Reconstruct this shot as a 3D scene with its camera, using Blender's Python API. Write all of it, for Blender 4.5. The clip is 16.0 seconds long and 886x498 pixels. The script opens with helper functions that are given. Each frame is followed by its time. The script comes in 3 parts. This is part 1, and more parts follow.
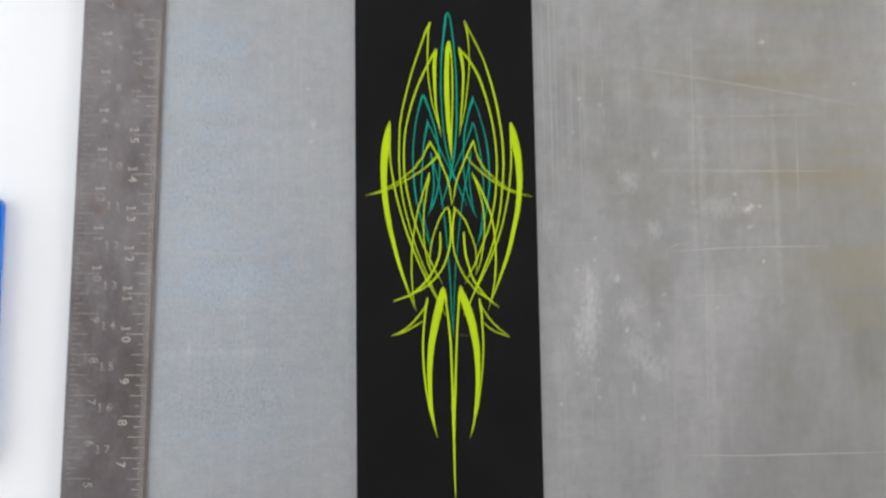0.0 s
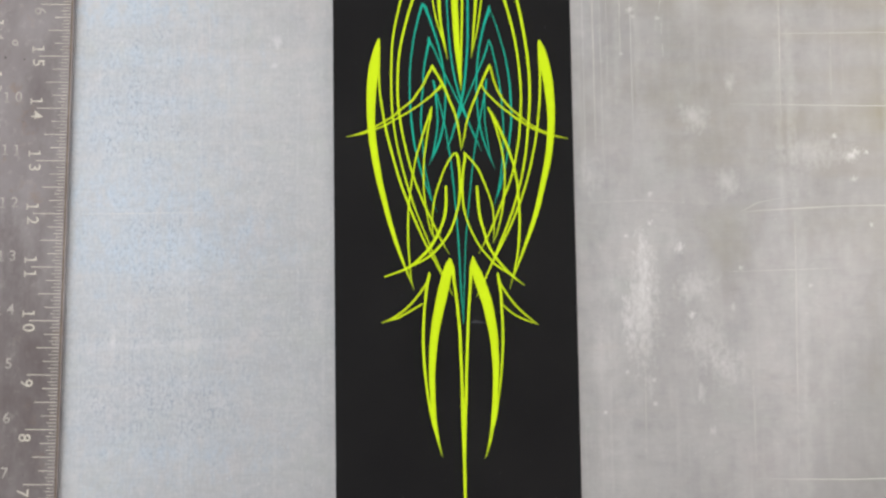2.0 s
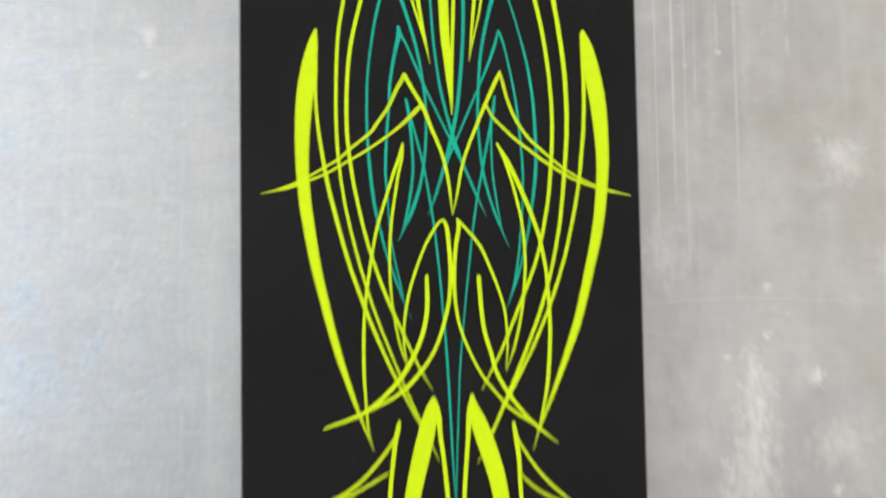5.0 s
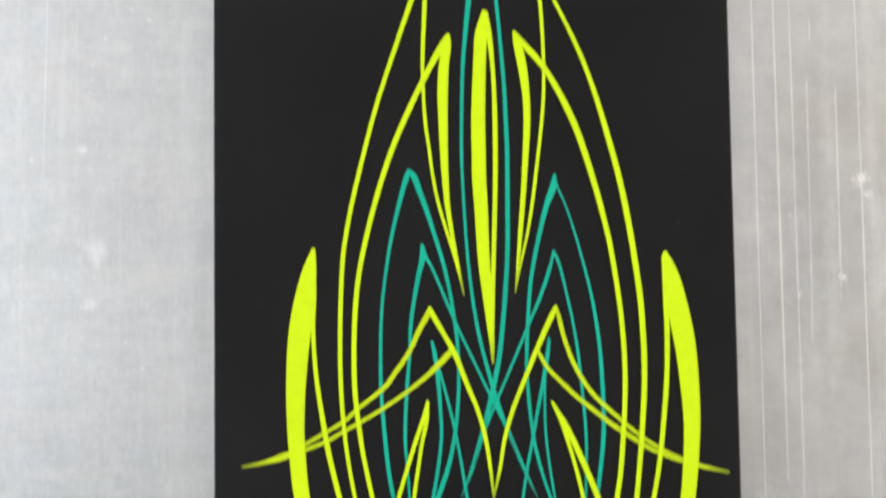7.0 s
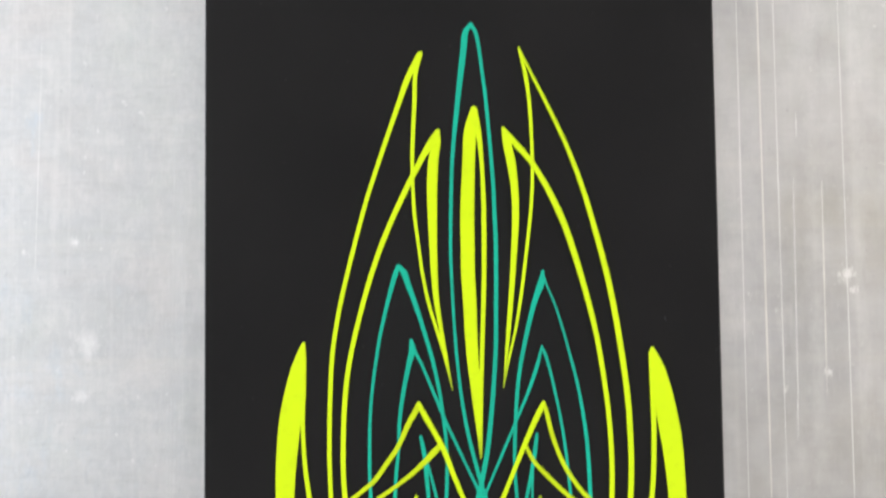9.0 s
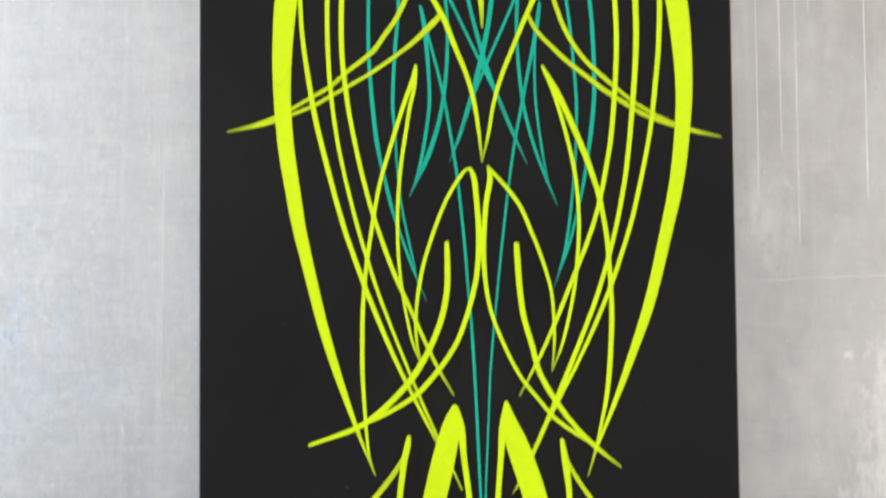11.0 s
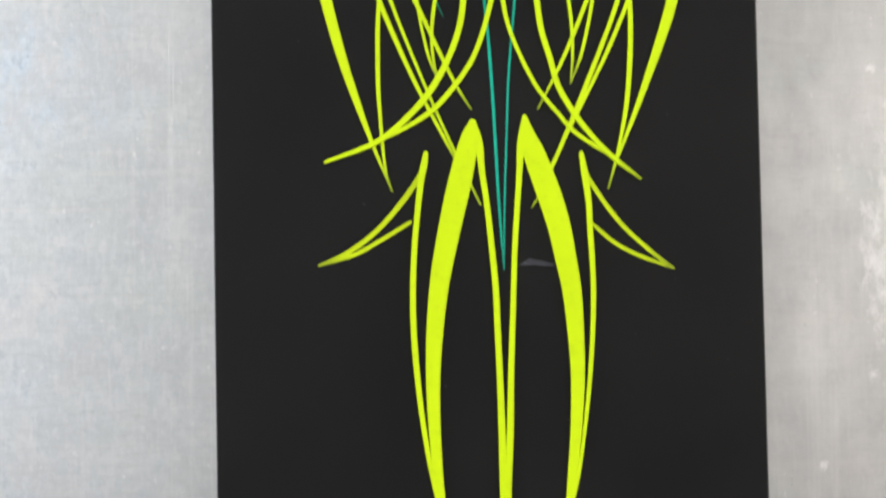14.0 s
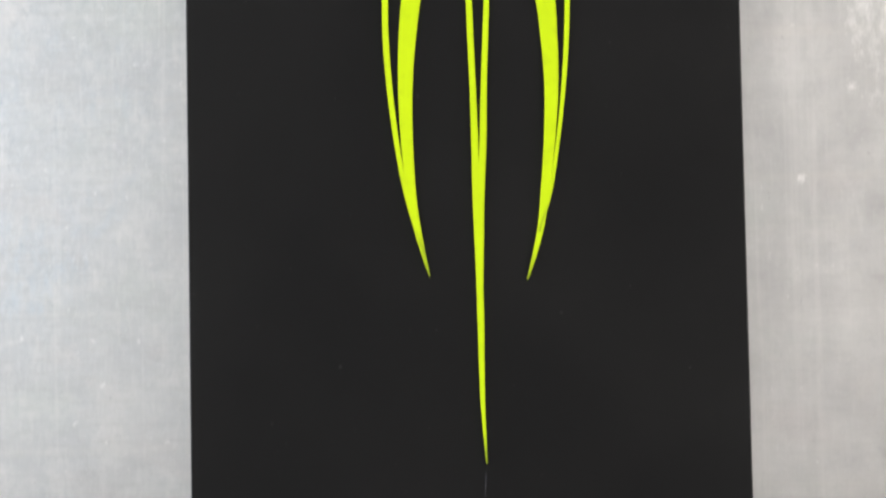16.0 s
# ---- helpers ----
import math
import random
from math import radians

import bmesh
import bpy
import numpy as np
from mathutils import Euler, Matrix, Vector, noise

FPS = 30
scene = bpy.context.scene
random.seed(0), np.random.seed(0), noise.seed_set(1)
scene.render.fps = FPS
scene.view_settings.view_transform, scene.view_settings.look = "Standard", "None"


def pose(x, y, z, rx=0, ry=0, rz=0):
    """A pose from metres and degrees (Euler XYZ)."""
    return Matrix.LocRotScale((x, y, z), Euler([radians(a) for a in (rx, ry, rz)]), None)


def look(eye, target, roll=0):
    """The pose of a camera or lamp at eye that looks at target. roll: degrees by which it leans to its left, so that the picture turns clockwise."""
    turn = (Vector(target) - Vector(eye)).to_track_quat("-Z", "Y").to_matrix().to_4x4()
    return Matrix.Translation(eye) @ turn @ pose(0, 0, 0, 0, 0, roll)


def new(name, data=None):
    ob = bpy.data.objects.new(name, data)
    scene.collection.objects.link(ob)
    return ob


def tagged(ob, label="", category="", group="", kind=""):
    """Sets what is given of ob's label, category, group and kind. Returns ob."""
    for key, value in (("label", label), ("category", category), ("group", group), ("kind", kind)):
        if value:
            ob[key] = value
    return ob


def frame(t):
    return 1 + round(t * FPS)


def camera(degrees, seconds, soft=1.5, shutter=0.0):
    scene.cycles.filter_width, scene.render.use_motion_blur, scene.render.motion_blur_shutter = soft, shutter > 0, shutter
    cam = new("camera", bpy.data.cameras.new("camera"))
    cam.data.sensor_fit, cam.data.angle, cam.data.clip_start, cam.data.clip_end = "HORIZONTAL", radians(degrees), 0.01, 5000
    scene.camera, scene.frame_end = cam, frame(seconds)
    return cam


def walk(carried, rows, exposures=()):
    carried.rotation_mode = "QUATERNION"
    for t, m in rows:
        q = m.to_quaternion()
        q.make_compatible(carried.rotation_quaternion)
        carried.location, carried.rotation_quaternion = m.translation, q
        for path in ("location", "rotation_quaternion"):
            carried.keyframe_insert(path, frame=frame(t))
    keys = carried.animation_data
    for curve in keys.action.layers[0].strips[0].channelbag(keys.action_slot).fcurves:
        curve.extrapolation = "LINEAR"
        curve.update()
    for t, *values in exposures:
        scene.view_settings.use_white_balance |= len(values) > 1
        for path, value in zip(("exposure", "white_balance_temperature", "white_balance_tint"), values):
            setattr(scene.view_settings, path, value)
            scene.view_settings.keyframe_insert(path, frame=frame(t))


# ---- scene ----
# camera and its walk
cam = camera(55, 16.0, soft=2.4, shutter=0.75)
PATH = [
    (0, pose(-0.00277, -0.05186, 0.53807, 5.561, 0.039, -0.821)),
    (0.5, pose(-0.00637, -0.05761, 0.49278, 4.923, -0.134, -0.879)),
    (1, pose(-0.00082, -0.05548, 0.45825, 4.523, -0.252, -0.984)),
    (1.5, pose(-0.00206, -0.05307, 0.42938, 4.357, -0.315, -0.930)),
    (2, pose(-0.00960, -0.04504, 0.40678, 3.648, -0.482, -0.835)),
    (2.5, pose(-0.01446, -0.04562, 0.38217, 3.908, -0.484, -0.917)),
    (3, pose(0.00091, -0.04238, 0.36316, 3.823, 0.510, -0.836)),
    (3.2, pose(-0.00098, -0.04287, 0.36063, 4.275, -0.277, -0.834)),
    (4.25, pose(-0.00030, -0.02280, 0.30900, 3.560, -0.190, -0.850)),
    (5.3, pose(0.00372, 0.02042, 0.21227, 2.344, 0.423, -0.903)),
    (5.5, pose(0.00599, 0.02896, 0.19310, 2.170, 0.575, -0.794)),
    (6, pose(0.00482, 0.04079, 0.18895, 2.155, -0.050, -0.765)),
    (6.5, pose(0.00042, 0.05833, 0.18984, 2.390, 0.673, -1.033)),
    (7, pose(-0.00476, 0.07399, 0.19063, 2.521, 0.624, -0.769)),
    (7.5, pose(-0.00199, 0.09007, 0.19163, 1.134, 0.713, -0.882)),
    (8, pose(0.00381, 0.09410, 0.19262, 1.594, 0.397, -0.750)),
    (8.5, pose(0.00524, 0.09941, 0.19326, 1.908, 0.616, -0.462)),
    (9, pose(-0.00218, 0.09479, 0.19298, 2.592, 0.577, -0.601)),
    (9.5, pose(-0.00305, 0.07618, 0.19303, 1.803, 1.350, -0.604)),
    (10, pose(-0.00233, 0.04551, 0.19105, 1.207, 1.322, -0.483)),
    (10.2, pose(0.00104, 0.03349, 0.18876, 1.903, 1.470, -0.237)),
    (12.3, pose(-0.00798, -0.01702, 0.18424, 1.680, -0.091, -0.917)),
    (12.5, pose(-0.00597, -0.02146, 0.18427, 1.735, 0.461, -0.906)),
    (13, pose(-0.00638, -0.03740, 0.18371, 2.785, 0.282, -0.819)),
    (13.5, pose(-0.00564, -0.04588, 0.18187, 1.961, 0.443, -1.118)),
    (14, pose(-0.00714, -0.05486, 0.18123, 1.255, 0.711, -1.050)),
    (14.5, pose(-0.00404, -0.06631, 0.18007, 1.256, 0.669, -1.032)),
    (15, pose(-0.00360, -0.08613, 0.17836, 1.095, 0.324, -1.014)),
    (15.5, pose(-0.00123, -0.10137, 0.17851, 1.089, 0.747, -1.133)),
    (16, pose(-0.00101, -0.11566, 0.17812, 1.414, 1.214, -1.068)),
]
walk(cam, PATH, exposures=[(0, -0.46, 6270, 11), (0.5, -0.37, 6330, 11), (1.0, -0.28, 6350, 11), (1.5, -0.05, 6480, 12), (2.5, 0.01, 6500, 12), (5.5, 0.11, 6500, 10),
    (7.5, 0.13, 6500, 10), (8.5, 0.20, 6500, 11), (9.5, 0.18, 6500, 11), (10.2, 0.15, 6500, 10), (12.5, 0.11, 6550, 10), (16, 0.11, 6550, 10)])

# world and lights: sky outside, plus area lamps added at made-up wall openings
world = bpy.data.worlds.new("sky")
scene.world = world
world.use_nodes = True
wt = world.node_tree
sky = wt.nodes.new("ShaderNodeTexSky")
sky.sky_type = "NISHITA"
sky.sun_disc = False
sky.sun_elevation = radians(35)
sky.sun_rotation = radians(120)
wt.nodes["Background"].inputs[1].default_value = 0.12
wt.links.new(sky.outputs[0], wt.nodes["Background"].inputs[0])

sun = new("sun", bpy.data.lights.new("sun", "SUN"))
sun.data.energy = 1.0
sun.data.angle = radians(12)
sun.data.color = (1.0, 0.95, 0.88)
sun.matrix_world = look((4, -3, 4), (0, 0, 0))

def opening_light(name, size, energy, colour, eye, target):
    """An added area lamp, set in a made-up opening of the wall."""
    ob = new(name, bpy.data.lights.new(name, "AREA"))
    ob.data.shape = "RECTANGLE"
    ob.data.size, ob.data.size_y = size
    ob.data.energy = energy
    ob.data.color = colour
    ob.matrix_world = look(eye, target)


# cool lamp added on the left, warm one added to lift the right
opening_light("west_fill", (2.9, 2.3), 108, (0.96, 0.982, 1.0), (-2.08, 0.45, 0.45), (0, 0.45, 0.45))
opening_light("east_fill", (2.7, 1.5), 98, (1.0, 0.945, 0.90), (2.58, 0.35, 0.75), (0, 0.35, 0.75))


# ---- materials ----
def material(name, colour, rough=0.5, metal=0.0):
    m = bpy.data.materials.new(name)
    m.use_nodes = True
    b = m.node_tree.nodes["Principled BSDF"]
    b.inputs["Base Color"].default_value = (*colour, 1)
    b.inputs["Roughness"].default_value = rough
    b.inputs["Metallic"].default_value = metal
    return m


class Nodes:
    """Short hand for a material's node tree."""

    def __init__(self, m):
        self.t = m.node_tree
        self.b = self.t.nodes["Principled BSDF"]
        self.co = self.t.nodes.new("ShaderNodeTexCoord").outputs["Object"]
        self.wobble = {}

    def link(self, a, b):
        self.t.links.new(a, b)

    def mapped(self, scale, rot=0.0, shift=(0, 0, 0)):
        n = self.t.nodes.new("ShaderNodeMapping")
        n.inputs["Scale"].default_value = scale
        n.inputs["Rotation"].default_value = (0, 0, radians(rot))
        n.inputs["Location"].default_value = shift
        self.link(self.co, n.inputs["Vector"])
        return n.outputs[0]

    def noise(self, vec, scale, detail=3.0, rough=0.55, distort=0.0):
        n = self.t.nodes.new("ShaderNodeTexNoise")
        n.inputs["Scale"].default_value = scale
        n.inputs["Detail"].default_value = detail
        n.inputs["Roughness"].default_value = rough
        n.inputs["Distortion"].default_value = distort
        self.link(vec, n.inputs["Vector"])
        return n.outputs[0]

    def ramp(self, fac, lo, hi, a=0.0, b=1.0):
        n = self.t.nodes.new("ShaderNodeMapRange")
        n.clamp = True
        for i, v in enumerate((lo, hi, a, b)):
            n.inputs[1 + i].default_value = v
        self.link(fac, n.inputs[0])
        return n.outputs[0]

    def math(self, op, a, b):
        n = self.t.nodes.new("ShaderNodeMath")
        n.operation = op
        for i, v in enumerate((a, b)):
            if isinstance(v, (int, float)):
                n.inputs[i].default_value = v
            else:
                self.link(v, n.inputs[i])
        return n.outputs[0]

    def mix(self, fac, a, b):
        n = self.t.nodes.new("ShaderNodeMix")
        n.data_type = "RGBA"
        for i, v in ((0, fac), (6, a), (7, b)):
            if isinstance(v, tuple):
                n.inputs[i].default_value = (*v, 1)
            elif isinstance(v, (int, float)):
                n.inputs[i].default_value = v
            else:
                self.link(v, n.inputs[i])
        return n.outputs[2]

    def bump(self, height, strength, distance):
        n = self.t.nodes.new("ShaderNodeBump")
        n.inputs["Strength"].default_value = strength
        n.inputs["Distance"].default_value = distance
        self.link(height, n.inputs["Height"])
        self.link(n.outputs[0], self.b.inputs["Normal"])

    def colour(self, c):
        self.link(c, self.b.inputs["Base Color"])

    def rough(self, r):
        self.link(r, self.b.inputs["Roughness"])

    def uneven(self, d, grain, lo, hi):
        if grain not in self.wobble:
            self.wobble[grain] = self.noise(self.mapped((1.0, 0.45, 1)), grain, 5, 0.75)
        return self.ramp(self.math("ADD", d, self.math("MULTIPLY", self.wobble[grain], 3.0)), lo, hi, 1.0, 0.0)

    def spot(self, x, y, rx, ry, rot=0.0, grain=420, lo=1.35, hi=2.4):
        """1 inside an uneven blot at (x, y) millimetres, 0 outside."""
        n = self.t.nodes.new("ShaderNodeMapping")
        n.vector_type = "TEXTURE"
        n.inputs["Location"].default_value = (x / 1000, y / 1000, 0)
        n.inputs["Rotation"].default_value = (0, 0, radians(rot))
        n.inputs["Scale"].default_value = (1.5 * rx / 1000, 1.5 * ry / 1000, 1)
        self.link(self.co, n.inputs["Vector"])
        d = self.t.nodes.new("ShaderNodeVectorMath")
        d.operation = "LENGTH"
        self.link(n.outputs[0], d.inputs[0])
        return self.uneven(d.outputs["Value"], grain, lo, hi)

    def dot(self, x, y, r, grain=900, lo=1.5, hi=2.1):
        """1 inside a round chip at (x, y) millimetres, 0 outside."""
        d = self.t.nodes.new("ShaderNodeVectorMath")
        d.operation = "DISTANCE"
        d.inputs[1].default_value = (x / 1000, y / 1000, 0)
        self.link(self.co, d.inputs[0])
        return self.uneven(self.math("MULTIPLY", d.outputs["Value"], 667.0 / r), grain, lo, hi)


# pale stains, long smears and bluish patches on the sheet: x, y, half width, half height in mm, turn, strength
STAINS = [
    (89, -48, 7, 27, -3, 1.25),
    (90, -24, 3.5, 13, 0, 0.9),
    (114, -39, 10, 6, 20, 0.8),
    (119, -65, 9, 11, 0, 0.8),
    (128, -77, 8, 8, 0, 0.8),
    (116, -89, 1.8, 5, 10, 0.9),
    (121, -107, 1.6, 2.6, 0, 0.9),
    (117, 43, 6, 7, 30, 0.8),
    (135, 60, 2.5, 4, -15, 0.8),
    (132, 11, 6, 6, 0, 0.7),
    (174, 25, 14, 7, 0, 0.6),
    (65, 16, 6, 10, 0, 0.6),
    (133, -49, 1.2, 2, 0, 0.9),
    (92, -87, 1, 6, 0, 0.6),
    (82, -56, 2, 12, 4, 0.9),
    (-85, 83, 3.2, 3.8, 20, 1),
    (-86, 71, 1.4, 1.4, 0, 1),
]
SMEARS = [
    (166, -72, 2.5, 60, 0, 0.4),
    (164, 60, 2.5, 45, 0, 0.4),
    (158, 40, 1.8, 50, 0, 0.35),
    (211, 30, 2, 70, 0, 0.35),
    (-163, -62, 1.5, 8, 0, 0.5),
    (90, 110, 1.6, 60, 0, 0.3),
    (80, 100, 1.6, 60, 0, 0.3),
    (-144, -63, 48, 2.2, 1, 0.45),
    (-108, 64, 22, 12, 0, 0.25),
    (-130, -24, 10, 14, 0, 0.3),
    (-113, -89, 4, 4, 0, 0.35),
    (105, -18, 3, 5, 0, 0.4),
    (70, -70, 4, 10, 0, 0.35),
]
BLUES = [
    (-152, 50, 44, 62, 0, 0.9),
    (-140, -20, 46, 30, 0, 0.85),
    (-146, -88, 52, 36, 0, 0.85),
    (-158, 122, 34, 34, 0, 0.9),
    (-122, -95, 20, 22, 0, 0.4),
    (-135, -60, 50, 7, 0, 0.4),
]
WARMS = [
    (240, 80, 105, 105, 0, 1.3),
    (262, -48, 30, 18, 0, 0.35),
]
# broad darker grey on the right, and the cooler tone of the other side
DARKS = [
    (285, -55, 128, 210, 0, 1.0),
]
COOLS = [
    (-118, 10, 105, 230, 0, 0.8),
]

# small pale specks and chips: x, y, radius in mm
SPECKS = [
    (184.7, 33, 1.9), (192, 23, 3.4), (195, 25, 3.0), (200, 25, 1.5), (193.5, 12, 1.8), (94, 6, 1.6), (82, -14, 1.3), (94, -8, 1.7),
    (108, -20, 3.2), (201, -10, 1.4), (113, -52, 2.6), (81, -79, 1.4), (94, -94, 1.5), (94, -83, 1.4), (92, -40, 1.5), (70, -98, 1.2),
    (137, -30, 1.3), (170, -39, 1.3), (87, 96.5, 2.3), (88.4, 93.5, 1.2), (-88, 106, 1.4), (265, 104, 1.4), (82.5, 75, 1.2), (72.5, 71, 1.0),
    (100.5, 92.5, 1.5), (207, 133, 2.5),
]


def aluminium():
    m = material("worn_aluminium", (0.6, 0.6, 0.6), 0.42, 1.0)
    n = Nodes(m)
    blot = n.noise(n.co, 16, 6, 0.65, 0.3)
    tint = n.noise(n.mapped((1.0, 1.3, 1), shift=(3, 1, 0)), 34, 4, 0.6, 0.4)
    smudge = n.noise(n.mapped((0.8, 1.5, 1), shift=(1, 5, 0)), 75, 4, 0.6, 0.5)
    mott = n.noise(n.mapped((1.2, 0.9, 1)), 130, 7, 0.72, 0.15)
    fleck = n.noise(n.mapped((1.6, 1.0, 1)), 330, 3, 0.6)
    down = n.noise(n.mapped((800, 110, 1)), 1.0, 4, 0.7)
    over = n.noise(n.mapped((110, 800, 1)), 1.0, 4, 0.7)
    dash = n.noise(n.mapped((620, 400, 1)), 1.0, 4, 0.7)
    fall = n.noise(n.mapped((300, 5, 1)), 1.0, 3, 0.7)
    level = n.noise(n.mapped((4, 200, 1)), 1.0, 4, 0.7)
    bands = n.noise(n.mapped((2.5, 26, 1)), 1.0, 3, 0.6)
    wide = n.noise(n.mapped((90, 6, 1)), 1.0, 4, 0.65)
    c = n.mix(n.ramp(blot, 0.32, 0.68), (0.418, 0.419, 0.424), (0.493, 0.490, 0.486))
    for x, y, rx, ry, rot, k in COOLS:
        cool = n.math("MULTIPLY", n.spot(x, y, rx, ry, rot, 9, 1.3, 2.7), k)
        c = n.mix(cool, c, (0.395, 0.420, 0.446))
    c = n.mix(n.math("MULTIPLY", n.ramp(tint, 0.54, 0.68), 0.4), c, (0.480, 0.453, 0.449))
    c = n.mix(n.math("MULTIPLY", n.ramp(tint, 0.46, 0.32), 0.4), c, (0.427, 0.453, 0.436))
    c = n.mix(n.math("MULTIPLY", n.ramp(smudge, 0.52, 0.66), 0.26), c, (0.546, 0.541, 0.537))
    c = n.mix(n.math("MULTIPLY", n.ramp(smudge, 0.46, 0.34), 0.26), c, (0.352, 0.352, 0.356))
    c = n.mix(n.math("MULTIPLY", n.ramp(mott, 0.50, 0.68), 0.38), c, (0.563, 0.559, 0.554))
    c = n.mix(n.math("MULTIPLY", n.ramp(mott, 0.46, 0.3), 0.36), c, (0.334, 0.334, 0.343))
    c = n.mix(n.math("MULTIPLY", n.ramp(wide, 0.5, 0.7), 0.18), c, (0.537, 0.528, 0.519))
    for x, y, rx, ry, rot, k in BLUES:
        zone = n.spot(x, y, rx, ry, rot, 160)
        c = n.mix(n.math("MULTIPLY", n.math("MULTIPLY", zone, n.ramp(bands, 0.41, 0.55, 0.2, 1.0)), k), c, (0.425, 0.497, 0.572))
        grit = n.math("MULTIPLY", n.ramp(dash, 0.46, 0.62), n.ramp(mott, 0.32, 0.56, 0.25, 1.0))
        c = n.mix(n.math("MULTIPLY", n.math("MULTIPLY", n.math("MULTIPLY", zone, zone), grit), 0.95), c, (0.285, 0.315, 0.36))
    c = n.mix(n.math("MULTIPLY", n.math("MULTIPLY", cool, n.math("MULTIPLY", n.ramp(dash, 0.50, 0.66), n.ramp(mott, 0.42, 0.60))), 0.65), c, (0.285, 0.305, 0.335))
    c = n.mix(n.math("MULTIPLY", n.math("MULTIPLY", cool, n.math("MULTIPLY", n.ramp(dash, 0.48, 0.34), n.ramp(mott, 0.58, 0.42))), 0.5), c, (0.60, 0.61, 0.62))
    c = n.mix(n.math("MULTIPLY", n.ramp(down, 0.50, 0.68), 0.28), c, (0.581, 0.576, 0.572))
    c = n.mix(n.math("MULTIPLY", n.ramp(over, 0.50, 0.68), n.math("ADD", n.math("MULTIPLY", cool, 0.12), 0.15)), c, (0.334, 0.330, 0.326))
    c = n.mix(n.math("MULTIPLY", n.ramp(fall, 0.57, 0.68), 0.17), c, (0.616, 0.607, 0.598))
    c = n.mix(n.math("MULTIPLY", n.ramp(level, 0.56, 0.68), 0.16), c, (0.546, 0.528, 0.484))
    c = n.mix(n.math("MULTIPLY", n.ramp(fleck, 0.66, 0.74), 0.4), c, (0.686, 0.686, 0.678))
    c = n.mix(n.math("MULTIPLY", n.ramp(fleck, 0.31, 0.25), 0.35), c, (0.246, 0.246, 0.255))
    for x, y, rx, ry, rot, k in DARKS:
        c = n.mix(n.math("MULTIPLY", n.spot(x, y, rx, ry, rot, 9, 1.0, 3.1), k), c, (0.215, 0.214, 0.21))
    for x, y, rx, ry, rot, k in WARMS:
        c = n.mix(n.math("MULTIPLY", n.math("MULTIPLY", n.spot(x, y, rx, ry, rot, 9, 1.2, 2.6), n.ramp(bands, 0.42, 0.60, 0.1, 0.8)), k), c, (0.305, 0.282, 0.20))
    for x, y, rx, ry, rot, k in SMEARS:
        c = n.mix(n.math("MULTIPLY", n.spot(x, y, rx, ry, rot, 420, 1.3, 2.5), 0.5 * k), c, (0.669, 0.669, 0.664))
    for x, y, rx, ry, rot, k in STAINS:
        c = n.mix(n.math("MULTIPLY", n.spot(x, y, rx, ry, rot, 420, 1.4, 2.35), 0.5 * k), c, (0.669, 0.669, 0.664))
    for x, y, r in SPECKS:
        c = n.mix(n.math("MULTIPLY", n.dot(x, y, r), 0.55), c, (0.739, 0.739, 0.730))
    n.colour(c)
    n.rough(n.math("ADD", n.ramp(blot, 0.25, 0.75, 0.42, 0.52), n.ramp(down, 0.3, 0.7, -0.04, 0.05)))
    h = n.math("ADD", n.math("MULTIPLY", down, 0.3), n.math("ADD", n.math("MULTIPLY", over, 0.3), mott))
    n.bump(h, 0.22, 0.0003)
    return m


def black_paint():
    m = material("black_gloss_paint", (0.010, 0.010, 0.0105), 0.32)
    n = Nodes(m)
    dust = n.noise(n.co, 700, 2, 0.5)
    haze = n.noise(n.co, 18, 4, 0.6)
    c = n.mix(n.ramp(haze, 0.35, 0.7), (0.0045, 0.0044, 0.0048), (0.0072, 0.0070, 0.0072))
    c = n.mix(n.math("MULTIPLY", n.ramp(dust, 0.74, 0.8), 0.25), c, (0.12, 0.12, 0.12))
    n.colour(c)
    n.rough(n.ramp(haze, 0.3, 0.7, 0.28, 0.4))
    n.b.inputs["Specular IOR Level"].default_value = 0.13
    n.bump(n.noise(n.co, 120, 2, 0.5), 0.05, 0.0004)
    return m


def enamel(name, base, dark):
    m = material(name, base, 0.42)
    n = Nodes(m)
    n.b.inputs["Specular IOR Level"].default_value = 0.16
    c = n.mix(n.ramp(n.noise(n.co, 60, 4, 0.6), 0.3, 0.7), dark, base)
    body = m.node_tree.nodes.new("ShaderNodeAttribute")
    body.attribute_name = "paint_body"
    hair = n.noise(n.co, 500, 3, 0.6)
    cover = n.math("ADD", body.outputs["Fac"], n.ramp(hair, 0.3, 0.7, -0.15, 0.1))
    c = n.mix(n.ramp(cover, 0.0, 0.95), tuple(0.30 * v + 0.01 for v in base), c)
    n.colour(c)
    n.bump(n.noise(n.co, 900, 2, 0.5), 0.08, 0.0001)
    return m


